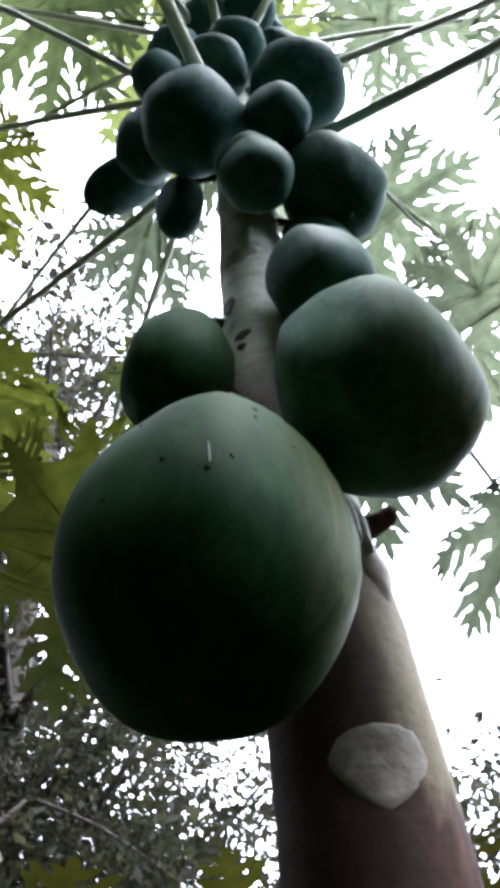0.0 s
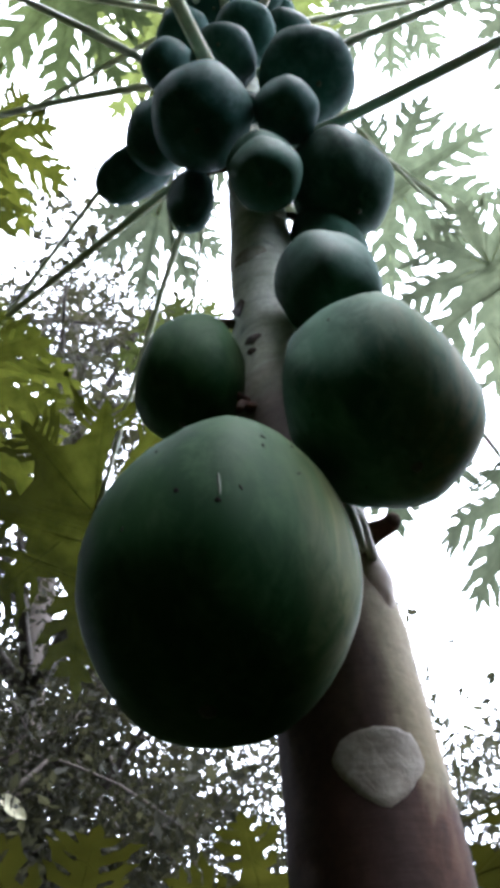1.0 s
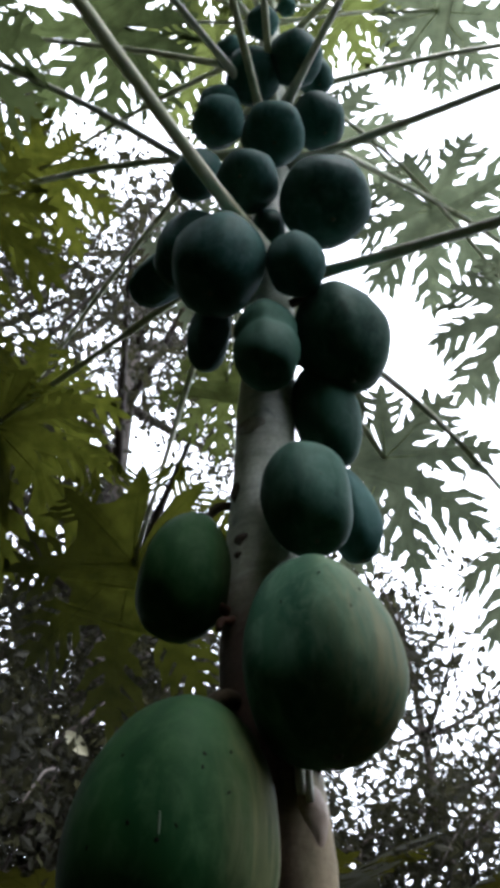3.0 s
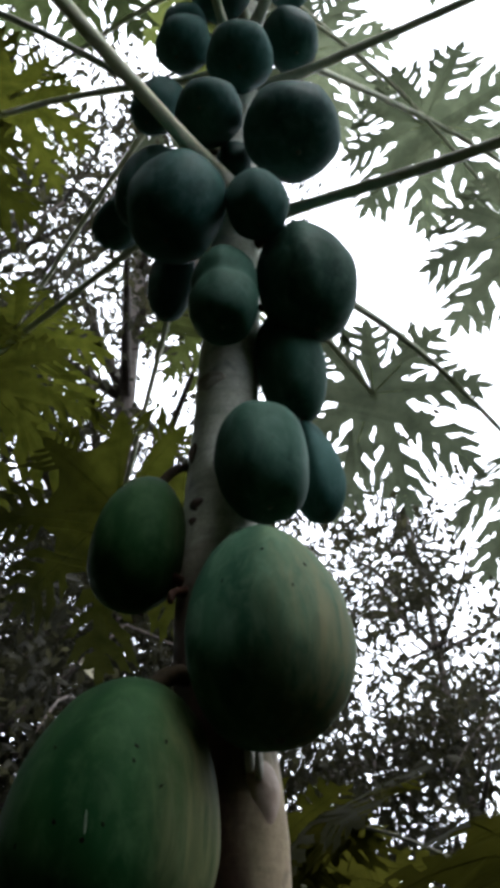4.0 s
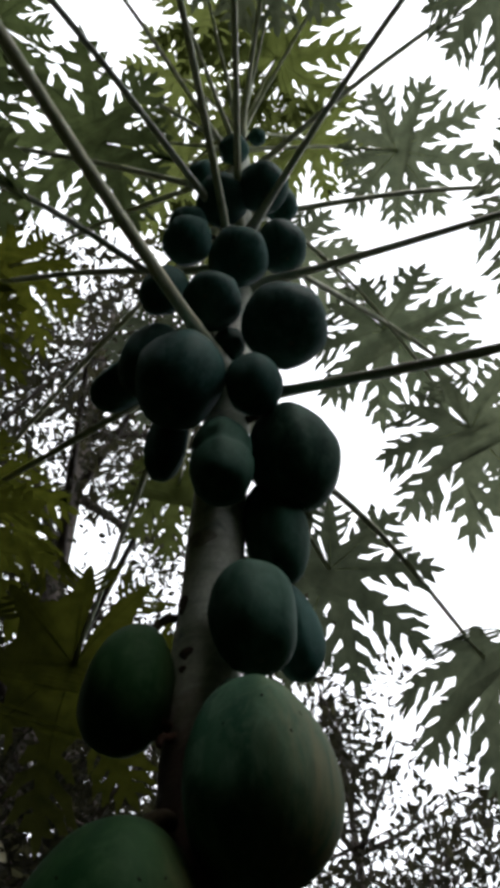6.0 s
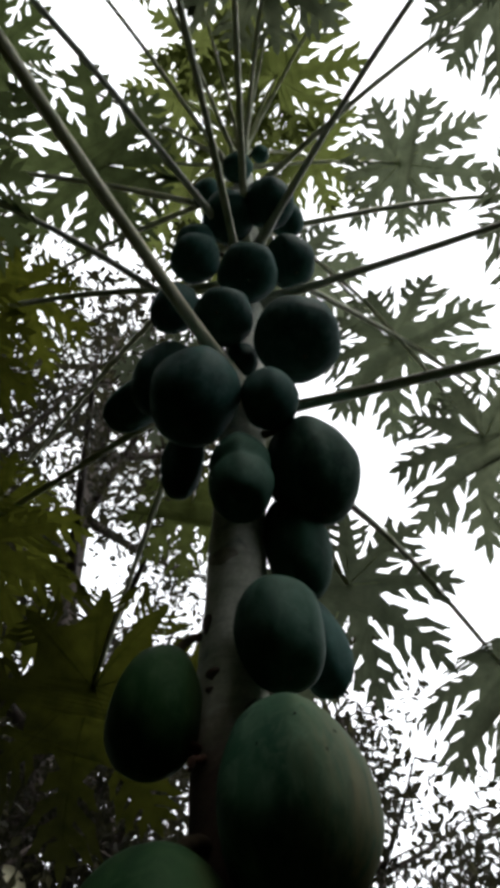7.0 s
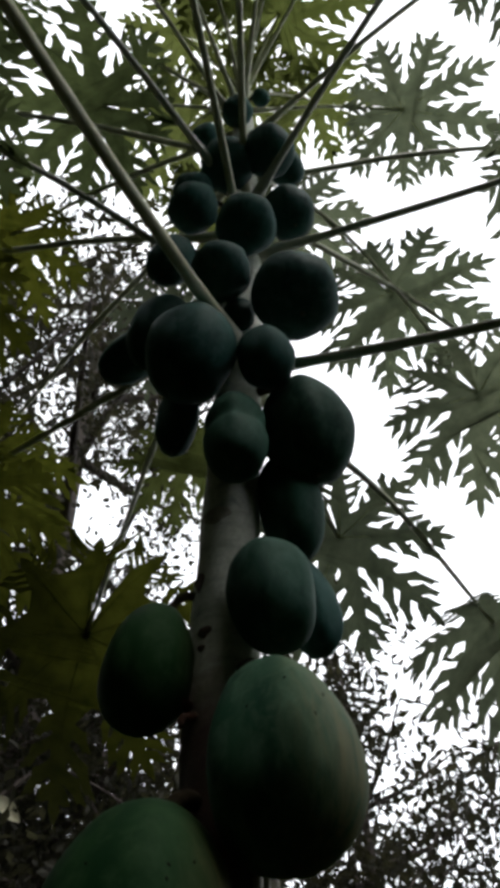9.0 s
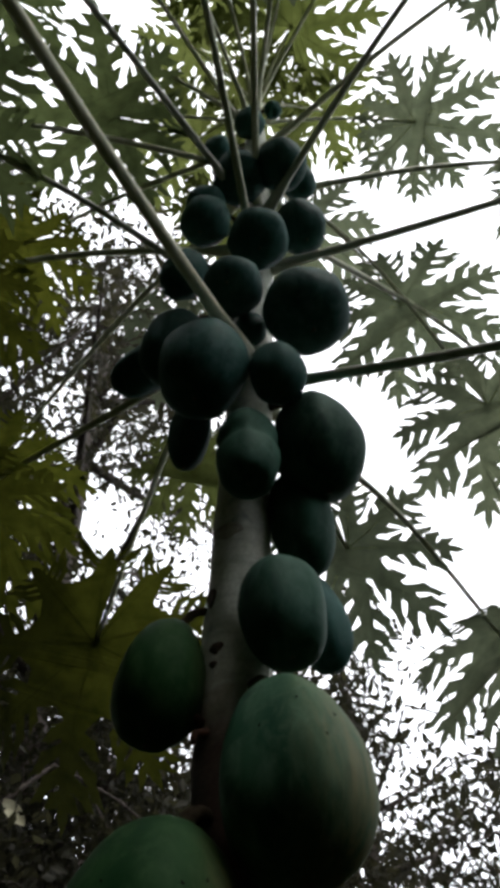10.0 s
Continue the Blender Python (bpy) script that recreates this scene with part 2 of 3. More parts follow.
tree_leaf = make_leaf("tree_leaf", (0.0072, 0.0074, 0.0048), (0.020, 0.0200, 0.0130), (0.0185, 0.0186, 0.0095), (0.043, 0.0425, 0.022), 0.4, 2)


# ---- building helpers ----
def mesh_of(name, bm, mats, smooth=True):
    me = bpy.data.meshes.new(name)
    bm.normal_update()
    bm.to_mesh(me)
    bm.free()
    for m in mats if isinstance(mats, (list, tuple)) else [mats]:
        me.materials.append(m)
    if smooth:
        for p in me.polygons:
            p.use_smooth = True
    return me


def thing(name, at, label, category, group="", kind=""):
    e = new(name)
    e.location = at
    e.empty_display_size = 0.05
    return tagged(e, label, category, group, kind)


def part(name, bm, mats, parent, label="", smooth=True):
    """A bmesh in world metres becomes one mesh under a thing or a part."""
    root = parent
    while root.parent:
        root = root.parent
    bmesh.ops.translate(bm, vec=-Vector(root.location), verts=bm.verts)
    ob = new(name, mesh_of(name, bm, mats, smooth))
    ob.parent = parent
    if label:
        tagged(ob, label)
    return ob


def bend(pts, n):
    """Points along a smooth curve through pts."""
    pts = [Vector(p) for p in pts]
    ext = [pts[0] * 2 - pts[1], *pts, pts[-1] * 2 - pts[-2]]
    out = []
    for i in range(1, len(ext) - 2):
        a, b, c, d = ext[i - 1:i + 3]
        for k in range(n):
            t = k / n
            out.append(0.5 * ((2 * b) + (c - a) * t + (2 * a - 5 * b + 4 * c - d) * t * t + (3 * b - a - 3 * c + d) * t ** 3))
    return out + [pts[-1]]


def tube(bm, pts, radii, seg=10, lump=0.0, rng=None, ridges=0, mat=0):
    """A tapered round bar along pts, closed at both ends."""
    pts = [Vector(p) for p in pts]
    rings, prev = [], None
    for i, p in enumerate(pts):
        d = (pts[min(i + 1, len(pts) - 1)] - pts[max(i - 1, 0)]).normalized()
        side = prev if prev else (Vector((1, 0, 0)) if abs(d.x) < 0.9 else Vector((0, 1, 0)))
        side = (side - d * side.dot(d)).normalized()
        up = d.cross(side)
        prev = side
        ring = []
        for k in range(seg):
            a = math.tau * k / seg
            r = radii[i] * (1 + ridges * math.cos(5 * a))
            if lump:
                r *= 1 + lump * noise.noise(Vector((p.x * 9 + math.cos(a), p.y * 9 + math.sin(a), p.z * 9)))
            ring.append(bm.verts.new(p + side * (math.cos(a) * r) + up * (math.sin(a) * r)))
        rings.append(ring)
    for a, b in zip(rings, rings[1:]):
        for k in range(seg):
            f = bm.faces.new((a[k], a[(k + 1) % seg], b[(k + 1) % seg], b[k]))
            f.material_index = mat
    bm.faces.new(list(reversed(rings[0]))).material_index = mat
    bm.faces.new(rings[-1]).material_index = mat


# ---- ground ----
def build_ground():
    bm = bmesh.new()
    bmesh.ops.create_grid(bm, x_segments=60, y_segments=60, size=1.0)
    for v in bm.verts:
        r = max(abs(v.co.x), abs(v.co.y))
        k = 8 * r + 1500 * r ** 8
        x, y = v.co.x / max(r, 1e-6) * k, v.co.y / max(r, 1e-6) * k
        v.co = Vector((x, y, 0.10 * noise.noise(Vector((x * 0.4, y * 0.4, 0))) * min(1, k / 2) - 0.03))
    ob = new("ground", mesh_of("ground", bm, soil))
    tagged(ob, "dark forest floor of soil and leaf litter", "ground", kind="structure")


build_ground()

# ---- the papaya tree ----
AXIS = [(0.0, -0.020, 0.160, 0.085), (0.6, -0.024, 0.150, 0.072), (1.2, -0.028, 0.137, 0.0615), (1.5, -0.024, 0.118, 0.0575), (1.65, -0.030, 0.098, 0.054),
        (1.8, -0.041, 0.084, 0.049), (1.95, -0.038, 0.090, 0.0455), (2.1, -0.032, 0.097, 0.043), (2.35, -0.020, 0.099, 0.042), (2.6, -0.010, 0.098, 0.040),
        (3.0, 0.004, 0.100, 0.037), (3.4, 0.012, 0.105, 0.033), (3.8, 0.013, 0.112, 0.026), (4.02, 0.013, 0.116, 0.012)]


def axis(z):
    z = min(max(z, 0.0), 4.02)
    a = np.array(AXIS)
    near = [z + d for d in (-0.1, -0.05, 0.0, 0.05, 0.1)]
    return Vector((np.interp(near, a[:, 0], a[:, 1]).mean(), np.interp(near, a[:, 0], a[:, 2]).mean(), z))


def girth(z):
    a = np.array(AXIS)
    return float(np.interp(z, a[:, 0], a[:, 3]))


def trunk_ring(z):
    return 1 + 0.02 * max(0, math.sin(z * 46 + 2 * math.sin(z * 7))) ** 4


def trunk_skin(z, a):
    """The trunk's radius at a height and bearing, lumps and rings included."""
    c = axis(max(z, 0))
    return girth(max(z, 0)) * trunk_ring(z) * (1 + 0.05 * noise.noise(Vector((c.x * 9 + math.sin(a), c.y * 9 + math.cos(a), z * 9))))


def compass(az, el):
    a, e = radians(az), radians(el)
    return Vector((math.sin(a) * math.cos(e), math.cos(a) * math.cos(e), math.sin(e)))


def leaf_blade(bm, centre, forward, droop, size, rng, pitch=0.0, twist=0.0, lobes=9, broad=0.0):
    """A deeply cut papaya leaf: palmate lobes, each with pointed side fingers, and pale ribs below."""
    span = 325.0
    step = span / (lobes - 1)
    flat, ribs = [], []

    def put(ang, u, v):
        return (u * math.sin(ang) + v * math.cos(ang), u * math.cos(ang) - v * math.sin(ang))

    limit = math.tan(radians(step / 2)) * 1.08
    for i in range(lobes):
        ang = radians(-span / 2 + i * step + rng.uniform(-3, 3))
        back = abs(i - (lobes - 1) / 2) / ((lobes - 1) / 2)
        length = size * (1 - 0.36 * back ** 1.6) * rng.uniform(0.9, 1.06)
        inner = size * (broad or 0.265)
        fingers = 4
        sides = []
        gap = (length * 0.94 - inner) / (fingers + 0.15)
        for s in (-1, 1):
            pts = []
            for j in range(fingers):
                u0 = inner + gap * (j + 0.08 + 0.3 * (s > 0) * (j < 3) + rng.uniform(-0.06, 0.06))
                w = gap * rng.uniform(0.6, 0.8)
                rv = 0.185 * size * (0.7, 1.0, 0.85, 0.48)[j] * rng.uniform(0.78, 1.15)
                ru = rv * rng.uniform(0.8, 1.25)
                neck = size * (0.072, 0.062, 0.05, 0.033)[j]
                rv = min(rv, limit * (u0 + w * 0.35 + ru) * 0.84 - neck)
                pts.append((u0, neck))
                pts.append((u0 + 0.26 * ru - 0.06 * w, neck + 0.36 * rv))
                if rv > 0.09 * size:
                    pts.append((u0 + 0.42 * ru - 0.16 * w, neck + 0.64 * rv))
                    pts.append((u0 + 0.58 * ru + 0.02 * w, neck + 0.68 * rv))
                pts.append((u0 + 0.35 * w + ru, neck + rv))
                if rv > 0.11 * size:
                    pts.append((u0 + 0.66 * w + 0.72 * ru, neck + 0.70 * rv))
                    pts.append((u0 + 0.86 * w + 0.66 * ru, neck + 0.58 * rv))
                pts.append((u0 + 0.84 * w + 0.36 * ru, neck + 0.40 * rv))
                pts.append((u0 + w, neck * 0.95))
            pts.append((length * 0.945, 0.034 * size))
            sides.append([(u, s * v) for u, v in pts])
        low, high = sides
        lobe = [*low, (length * 1.03, 0.0), *reversed(high)]
        flat += [(*put(ang, u, v), v) for u, v in lobe]
        ribs.append((ang, length))
        if i < lobes - 1:
            mid = ang + radians(step / 2)
            flat.append((inner * 0.92 * math.sin(mid), inner * 0.92 * math.cos(mid), 0.0))
    flat.append((0.0, -size * 0.03, 0.0))

    f = forward.copy()
    f.z = 0
    f.normalize()
    side = Vector((f.y, -f.x, 0))
    turn = Matrix((side, f, Vector((0, 0, 1)))).transposed() @ (pose(0, 0, 0, -pitch, twist, 0).to_3x3())
    wave = rng.uniform(0, 50)

    def place(x, y, fold):
        r = math.hypot(x, y) / size
        z = -droop * size * r ** 1.8 - 0.25 * abs(fold) + 0.05 * size * noise.noise(Vector((x * 9 + wave, y * 9, wave)))
        k = 1 - 0.25 * droop * r
        return centre + turn @ Vector((x * k, y * k, z))

    vs = [bm.verts.new((x, y, 0)) for x, y, _ in flat]
    face = bm.faces.new(vs)
    bmesh.ops.triangulate(bm, faces=[face], ngon_method="EAR_CLIP")
    if broad:
        bmesh.ops.subdivide_edges(bm, edges=list(bm.edges), cuts=3, use_grid_fill=True)
        for v in bm.verts:
            v.co = place(v.co.x, v.co.y, 0.0)
    else:
        for (x, y, fold), v in zip(flat, vs):
            v.co = place(x, y, fold)
    for ang, length in ribs:
        n = 7
        rows = []
        for k in range(n + 1):
            u = length * 0.93 * k / n
            w = size * 0.005 * (1 - 0.85 * k / n)
            a, b = put(ang, u, -w), put(ang, u, w)
            c = put(ang, u, 0)
            down = turn @ Vector((0, 0, -1))
            rows.append((bm.verts.new(place(*a, 0) + down * 0.002), bm.verts.new(place(*c, 0) + down * (0.003 + w)), bm.verts.new(place(*b, 0) + down * 0.002)))
        for p, q in zip(rows, rows[1:]):
            for e in (0, 1):
                bm.faces.new((p[e], p[e + 1], q[e + 1], q[e])).material_index = 1


def add_leaf(tree, z, az, el, length, size, droop, pitch, rng, thick=0.0105, end=None, sag=0.06, twist=0, skin=None, root=None, lobes=9, green=None, broad=0.0):
    base = root if root else axis(z)
    d = compass(az, el)
    tip = Vector(end) if end else base + d * length - Vector((0, 0, sag * length))
    start = base + Vector((d.x, d.y, 0)).normalized() * girth(z) * 0.6
    mid = start.lerp(tip, 0.5) + Vector((0, 0, sag * (tip - start).length * 0.9))
    pts = bend([start, mid, tip], 9)
    n = len(pts) - 1
    thick *= 0.88
    bm = bmesh.new()
    radii = [thick * (1.9 - 0.8 * min(1, i / 2.2)) * (1 - 0.45 * i / n) if i < 3 else thick * (1 - 0.45 * i / n) for i in range(n + 1)]
    tube(bm, pts, radii, 9)
    stalk = part("leaf_stalk", bm, skin or stalk_skin, tree)
    bm = bmesh.new()
    leaf_blade(bm, tip, tip - start, droop, size * 1.3, rng, pitch, twist, lobes, broad)
    part("leaf_blade", bm, [green or leaf_green, vein_pale if not green else green], stalk)
    return stalk


def shield(bm, z, az, wide, high, proud):
    """A leaf scar: a low pad that follows the round of the trunk."""
    rows = []
    n, m = 10, 12
    a0 = radians(az)
    top = bm.verts.new(axis(z) + Vector((math.sin(a0), math.cos(a0), 0)) * (trunk_skin(z, a0) + proud * 0.8))
    for i in range(1, n + 1):
        row = []
        for k in range(m * 2):
            t = math.tau * k / (m * 2)
            s = i / n
            shape = 1 + 0.1 * math.sin(t) * abs(math.cos(t)) + (0.16 * max(0, -math.sin(t)) ** 4) + 0.12 * noise.noise(Vector((math.cos(t) * 2, math.sin(t) * 2, az))) + 0.05 * noise.noise(Vector((math.cos(t) * 7, math.sin(t) * 7, az)))
            da = s * wide / 2 * math.cos(t) * shape * (1 - 0.42 * max(0, -math.sin(t)) ** 1.5) / girth(z)
            dz = s * high / 2 * math.sin(t) * shape * (1.0 if math.sin(t) < 0 else 0.8)
            grain = noise.noise(Vector((da * girth(z) * 150, dz * 150, az)))
            if proud > 0.0035:
                edge = proud * (1 - s * s + 0.12 * grain) - 0.0003
            else:
                edge = proud * (0.7 + 0.5 * s + 0.7 * grain) if s < 0.95 else -0.3 * proud
            zz = z + dz
            row.append(bm.verts.new(axis(zz) + Vector((math.sin(a0 + da), math.cos(a0 + da), 0)) * (trunk_skin(zz, a0 + da) + edge)))
        rows.append(row)
    w = m * 2
    for k in range(w):
        bm.faces.new((top, rows[0][(k + 1) % w], rows[0][k]))
    for p, q in zip(rows, rows[1:]):
        for k in range(w):
            bm.faces.new((p[k], p[(k + 1) % w], q[(k + 1) % w], q[k]))
    bmesh.ops.recalc_face_normals(bm, faces=bm.faces)


def build_papaya_tree():
    rng = random.Random(5)
    tree = thing("papaya_tree", (-0.015, 0.115, 0), "tall papaya tree with pale trunk, brown foot and deeply cut leaves", "tree")
    bm = bmesh.new()
    zs = [0.02 * i for i in range(-4, 202)]
    pts, rad = [], []
    for z in zs:
        p = axis(max(z, 0))
        p.z = z
        pts.append(p)
        rad.append(girth(max(z, 0)) * trunk_ring(z))
    tube(bm, pts, rad, 28, lump=0.05)
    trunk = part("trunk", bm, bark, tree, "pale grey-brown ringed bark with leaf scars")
    for z, az, w, h, proud, mat in SCARS:
        bm = bmesh.new()
        shield(bm, z, az, w, h, proud)
        part("leaf_scar", bm, mat, trunk)
    for z, az, rise, reach, thick in ((1.69, 146, -0.06, 0.008, 0.006), (1.69, 136, -0.066, 0.009, 0.005), (1.672, 112, 0.012, 0.026, 0.008), (1.845, 235, 0.025, 0.024, 0.005), (1.83, 225, -0.02, 0.022, 0.005)):
        d = compass(az, 0)
        foot = axis(z) + d * girth(z) * 0.9
        bm = bmesh.new()
        tube(bm, bend([foot, foot + d * reach * 0.8 + Vector((0, 0, rise * 0.35)), foot + d * reach + Vector((0, 0, rise))], 4), [thick * k for k in (1.6, 1.25, 1.1, 1.0, 1.0, 0.95, 0.9, 0.85, 0.7)], 9, 0.2)
        part("fruit_stub", bm, stub_pale if rise < -0.04 else stub_skin, trunk, "dry stub of a fallen fruit stem")
    for row in LEAVES:
        z, az, el, length, size, droop, pitch = row[:7]
        more = dict(row[7])
        if z > 3.88:
            more["green"] = leaf_crown
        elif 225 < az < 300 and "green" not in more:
            # shade on this side is put into the leaf colour
            more["green"] = leaf_shaded
        add_leaf(tree, z, az, el, length, size, droop, pitch, rng, **more)
    return tree


# height, bearing, width, height, how proud, skin
SCARS = [(1.460, 176, 0.064, 0.057, 0.0008, scar_old), (1.622, 130, 0.050, 0.060, 0.0070, scar_tan), (1.945, 212, 0.022, 0.022, 0.004, scar_dark),
         (2.035, 232, 0.02, 0.035, 0.002, scar_dark), (2.15, 208, 0.05, 0.03, 0.003, scar_pale), (1.92, 214, 0.012, 0.012, 0.004, scar_dark),
         (1.30, 240, 0.06, 0.05, 0.003, scar_pale), (1.28, 120, 0.06, 0.05, 0.003, scar_pale), (1.12, 185, 0.06, 0.05, 0.003, scar_pale), (2.28, 150, 0.04, 0.03, 0.003, scar_pale)]
# height, bearing, rise, stalk length, blade radius, droop, pitch
LEAVES = [
    (2.517, 126.5, -26.1, 0.85, 0.22, 0.35, 0, dict(thick=0.0118, sag=-0.016, skin=stalk_purple)),
    (2.933, 109.2, 0.4, 0.85, 0.34, 0.3, 0, dict(thick=0.0112, sag=-0.012, skin=stalk_purple)),
    (3.311, 94.4, 10.6, 0.85, 0.33, 0.3, 0, {}),
    (2.596, 202.6, -17.9, 1.2, 0.22, 0.3, 0, dict(thick=0.0135, sag=-0.025, skin=stalk_lit)),
    (2.782, 248.6, 26.2, 0.8, 0.33, 0.35, 0, dict(thick=0.0105, sag=0.065, skin=stalk_purple)),
    (3.039, 281.9, 14.5, 0.8, 0.33, 0.35, 0, dict(thick=0.0115, green=leaf_olive)),
    (3.200, 49.0, 19.4, 1.5, 0.3, 0.3, 0, dict(sag=0.068)),
    (2.523, 33.5, 14.2, 1.0, 0.28, 0.7, 14, dict(end=(0.66, 1.00, 2.64), sag=0.085, lobes=8)),
    (3.028, 333.4, -24.6, 0.9, 0.30, 0.6, 48, dict(end=(-0.36, 0.82, 2.49), sag=0.09, green=leaf_olive, broad=0.46)),
    (2.704, 306.9, 3.2, 0.85, 0.34, 0.45, 10, dict(sag=0.0, green=leaf_olive)),
    (3.375, 315.3, -9, 1.06, 0.30, 0.45, 10, dict(green=leaf_olive)),
    (3.139, 148.7, 5, 0.85, 0.22, 0.3, 0, dict(skin=stalk_purple)),
    (3.183, 215.5, -6, 1.15, 0.22, 0.3, 0, dict(skin=stalk_purple)),
    (3.452, 261.0, 5, 0.9, 0.27, 0.3, 0, {}),
    (3.633, 294.3, 3, 0.75, 0.26, 0.3, 0, dict(green=leaf_olive)),
    (2.970, 190.5, -5, 0.85, 0.2, 0.3, 0, {}),
    (3.200, 182.0, 5, 0.8, 0.2, 0.3, 0, {}),
    (3.825, 171.8, 25, 0.55, 0.28, 0.2, 0, {}),
    (3.551, 130.5, 2, 0.8, 0.27, 0.25, 0, {}),
    (3.802, 83.2, 12, 0.5, 0.24, 0.2, 0, dict(end=(0.50, 0.15, 3.92), thick=0.007)),
    (3.498, 36.5, 14, 0.8, 0.30, 0.3, 10, dict(end=(0.68, 0.68, 3.20), sag=0.2, thick=0.008)),
    (3.60, 38.0, 10, 0.7, 0.29, 0.3, 0, dict(end=(0.48, 0.60, 3.60), thick=0.008)),
    (2.45, 15.0, 10, 0.8, 0.26, 0.35, 22, dict(end=(0.245, 0.77, 2.74))),
    (3.80, 277.0, 10, 0.45, 0.28, 0.2, 0, dict(end=(-0.39, 0.07, 3.72), thick=0.007)),
    (3.783, 243.6, 5, 0.75, 0.22, 0.2, 0, dict(thick=0.008)),
    (3.631, 215.9, 5, 0.9, 0.24, 0.2, 0, dict(thick=0.008)),
    (3.722, 203.4, 8, 0.85, 0.24, 0.2, 0, dict(thick=0.008)),
    (3.95, 120.0, 45, 0.3, 0.26, 0.1, 0, dict(end=(0.13, -0.03, 4.22), thick=0.006)),
    (3.85, 20.0, 20, 0.5, 0.28, 0.3, 0, dict(thick=0.007)),
    (3.95, 320.0, 45, 0.4, 0.24, 0.1, 0, dict(thick=0.006)),
    (3.30, 350.0, 5, 1.0, 0.19, 0.5, 15, dict(end=(-0.15, 0.80, 3.08), thick=0.007, green=leaf_crown)),
    (3.52, 345.0, 5, 1.0, 0.2, 0.5, 15, dict(end=(-0.21, 0.62, 3.50), thick=0.007)),
    (3.97, 200.0, 55, 0.42, 0.19, 0.1, 0, dict(thick=0.006)),
    (3.96, 60.0, 50, 0.45, 0.2, 0.1, 0, dict(thick=0.006)),
    (3.98, 255.0, 60, 0.4, 0.18, 0.1, 0, dict(thick=0.006)),
    (3.99, 10.0, 65, 0.4, 0.18, 0.1, 0, dict(thick=0.006)),
    (3.90, 350.0, 30, 0.5, 0.22, 0.2, 0, dict(thick=0.006)),
    (3.93, 146.0, 24, 0.74, 0.23, 0.2, 0, dict(thick=0.007)),
    # next three: leaves mostly above the view, added to shade the upper fruit
    (3.92, 166.0, 24, 0.68, 0.28, 0.2, 0, dict(thick=0.007)),
    (3.91, 196.0, 22, 0.68, 0.28, 0.2, 0, dict(thick=0.007)),
    (3.99, 100.0, 75, 0.22, 0.10, 0.0, 0, dict(thick=0.004)),
    (3.99, 300.0, 75, 0.2, 0.10, 0.0, 0, dict(thick=0.004)),
]
build_papaya_tree()


# ---- the fruit ----
def papaya(at, wide, long, pear=0.1, lean=12, toward=None, skin=None, label="", seed=0, stem=True, waist=0.0, ridge=0.022, plump=0.88):
    """at: its middle; wide, long: its half breadths; lean: how far its foot swings away from the trunk."""
    at = Vector(at)
    ob = thing("papaya", at, label or "unripe dark green papaya hanging from the trunk", "papaya", "papayas on the trunk")
    ax = axis(at.z + long)
    out = Vector((at.x - ax.x, at.y - ax.y, 0))
    out = compass(toward, 0) if toward is not None else out.normalized()
    up = (Vector((0, 0, 1)) * math.cos(radians(lean)) - out * math.sin(radians(lean))).normalized()
    turn = up.to_track_quat("Z", "Y").to_matrix()
    bm = bmesh.new()
    n, m = 30, 44
    rows = []
    for i in range(1, n):
        ph = -math.pi / 2 + math.pi * i / n
        s = math.sin(ph)
        row = []
        for k in range(m):
            a = math.tau * k / m
            r = wide * math.cos(ph) ** plump * (1 - pear * s - waist * math.exp(-((s - 0.02) / 0.17) ** 2))
            d = Vector((math.cos(a), math.sin(a), s))
            r *= 1 + ridge * (1.3 - 2.6 * abs(math.sin(2.5 * a + seed * 0.5))) * math.cos(ph) + 0.05 * noise.noise(d * 1.1 + Vector((seed * 3.1, 0, 0))) + 0.018 * noise.noise(d * 3 + Vector((seed * 1.7, 4, 0)))
            row.append(bm.verts.new(at + turn @ Vector((math.cos(a) * r, math.sin(a) * r, long * s))))
        rows.append(row)
    foot = bm.verts.new(at + turn @ Vector((0, 0, -long * 1.01)))
    head = bm.verts.new(at + turn @ Vector((0, 0, long * 0.97)))
    for p, q in zip(rows, rows[1:]):
        for k in range(m):
            bm.faces.new((p[k], p[(k + 1) % m], q[(k + 1) % m], q[k]))
    for k in range(m):
        bm.faces.new((foot, rows[0][(k + 1) % m], rows[0][k]))
        bm.faces.new((head, rows[-1][k], rows[-1][(k + 1) % m]))
    bmesh.ops.recalc_face_normals(bm, faces=bm.faces)
    part("fruit_body", bm, skin or fruit_skin, ob)
    bm = bmesh.new()
    r = wide * 0.055
    tube(bm, [at + turn @ Vector((0, 0, -long * k)) for k in (0.985, 1.012, 1.028)], [r * 1.3, r, r * 0.4], 8, 0.2)
    part("blossom_tip", bm, tip_skin, ob, "small dark blossom scar")
    if stem:
        top = at + up * long * 0.95
        z = min(top.z + 0.035, 3.98)
        ctr = axis(z)
        side = (Vector((top.x, top.y, 0)) - Vector((ctr.x, ctr.y, 0))).normalized()
        end = ctr + side * girth(z) * 0.8
        bm = bmesh.new()
        pts = bend([top - up * 0.012, top.lerp(end, 0.5) + up * 0.012, end], 5)
        tube(bm, pts, [max(0.006, wide * 0.11) * (1.25 if i < 2 else 1) for i in range(len(pts))], 8, 0.15)
        part("fruit_stem", bm, fruit_stem_skin, ob, "short brownish green stem")
    return ob


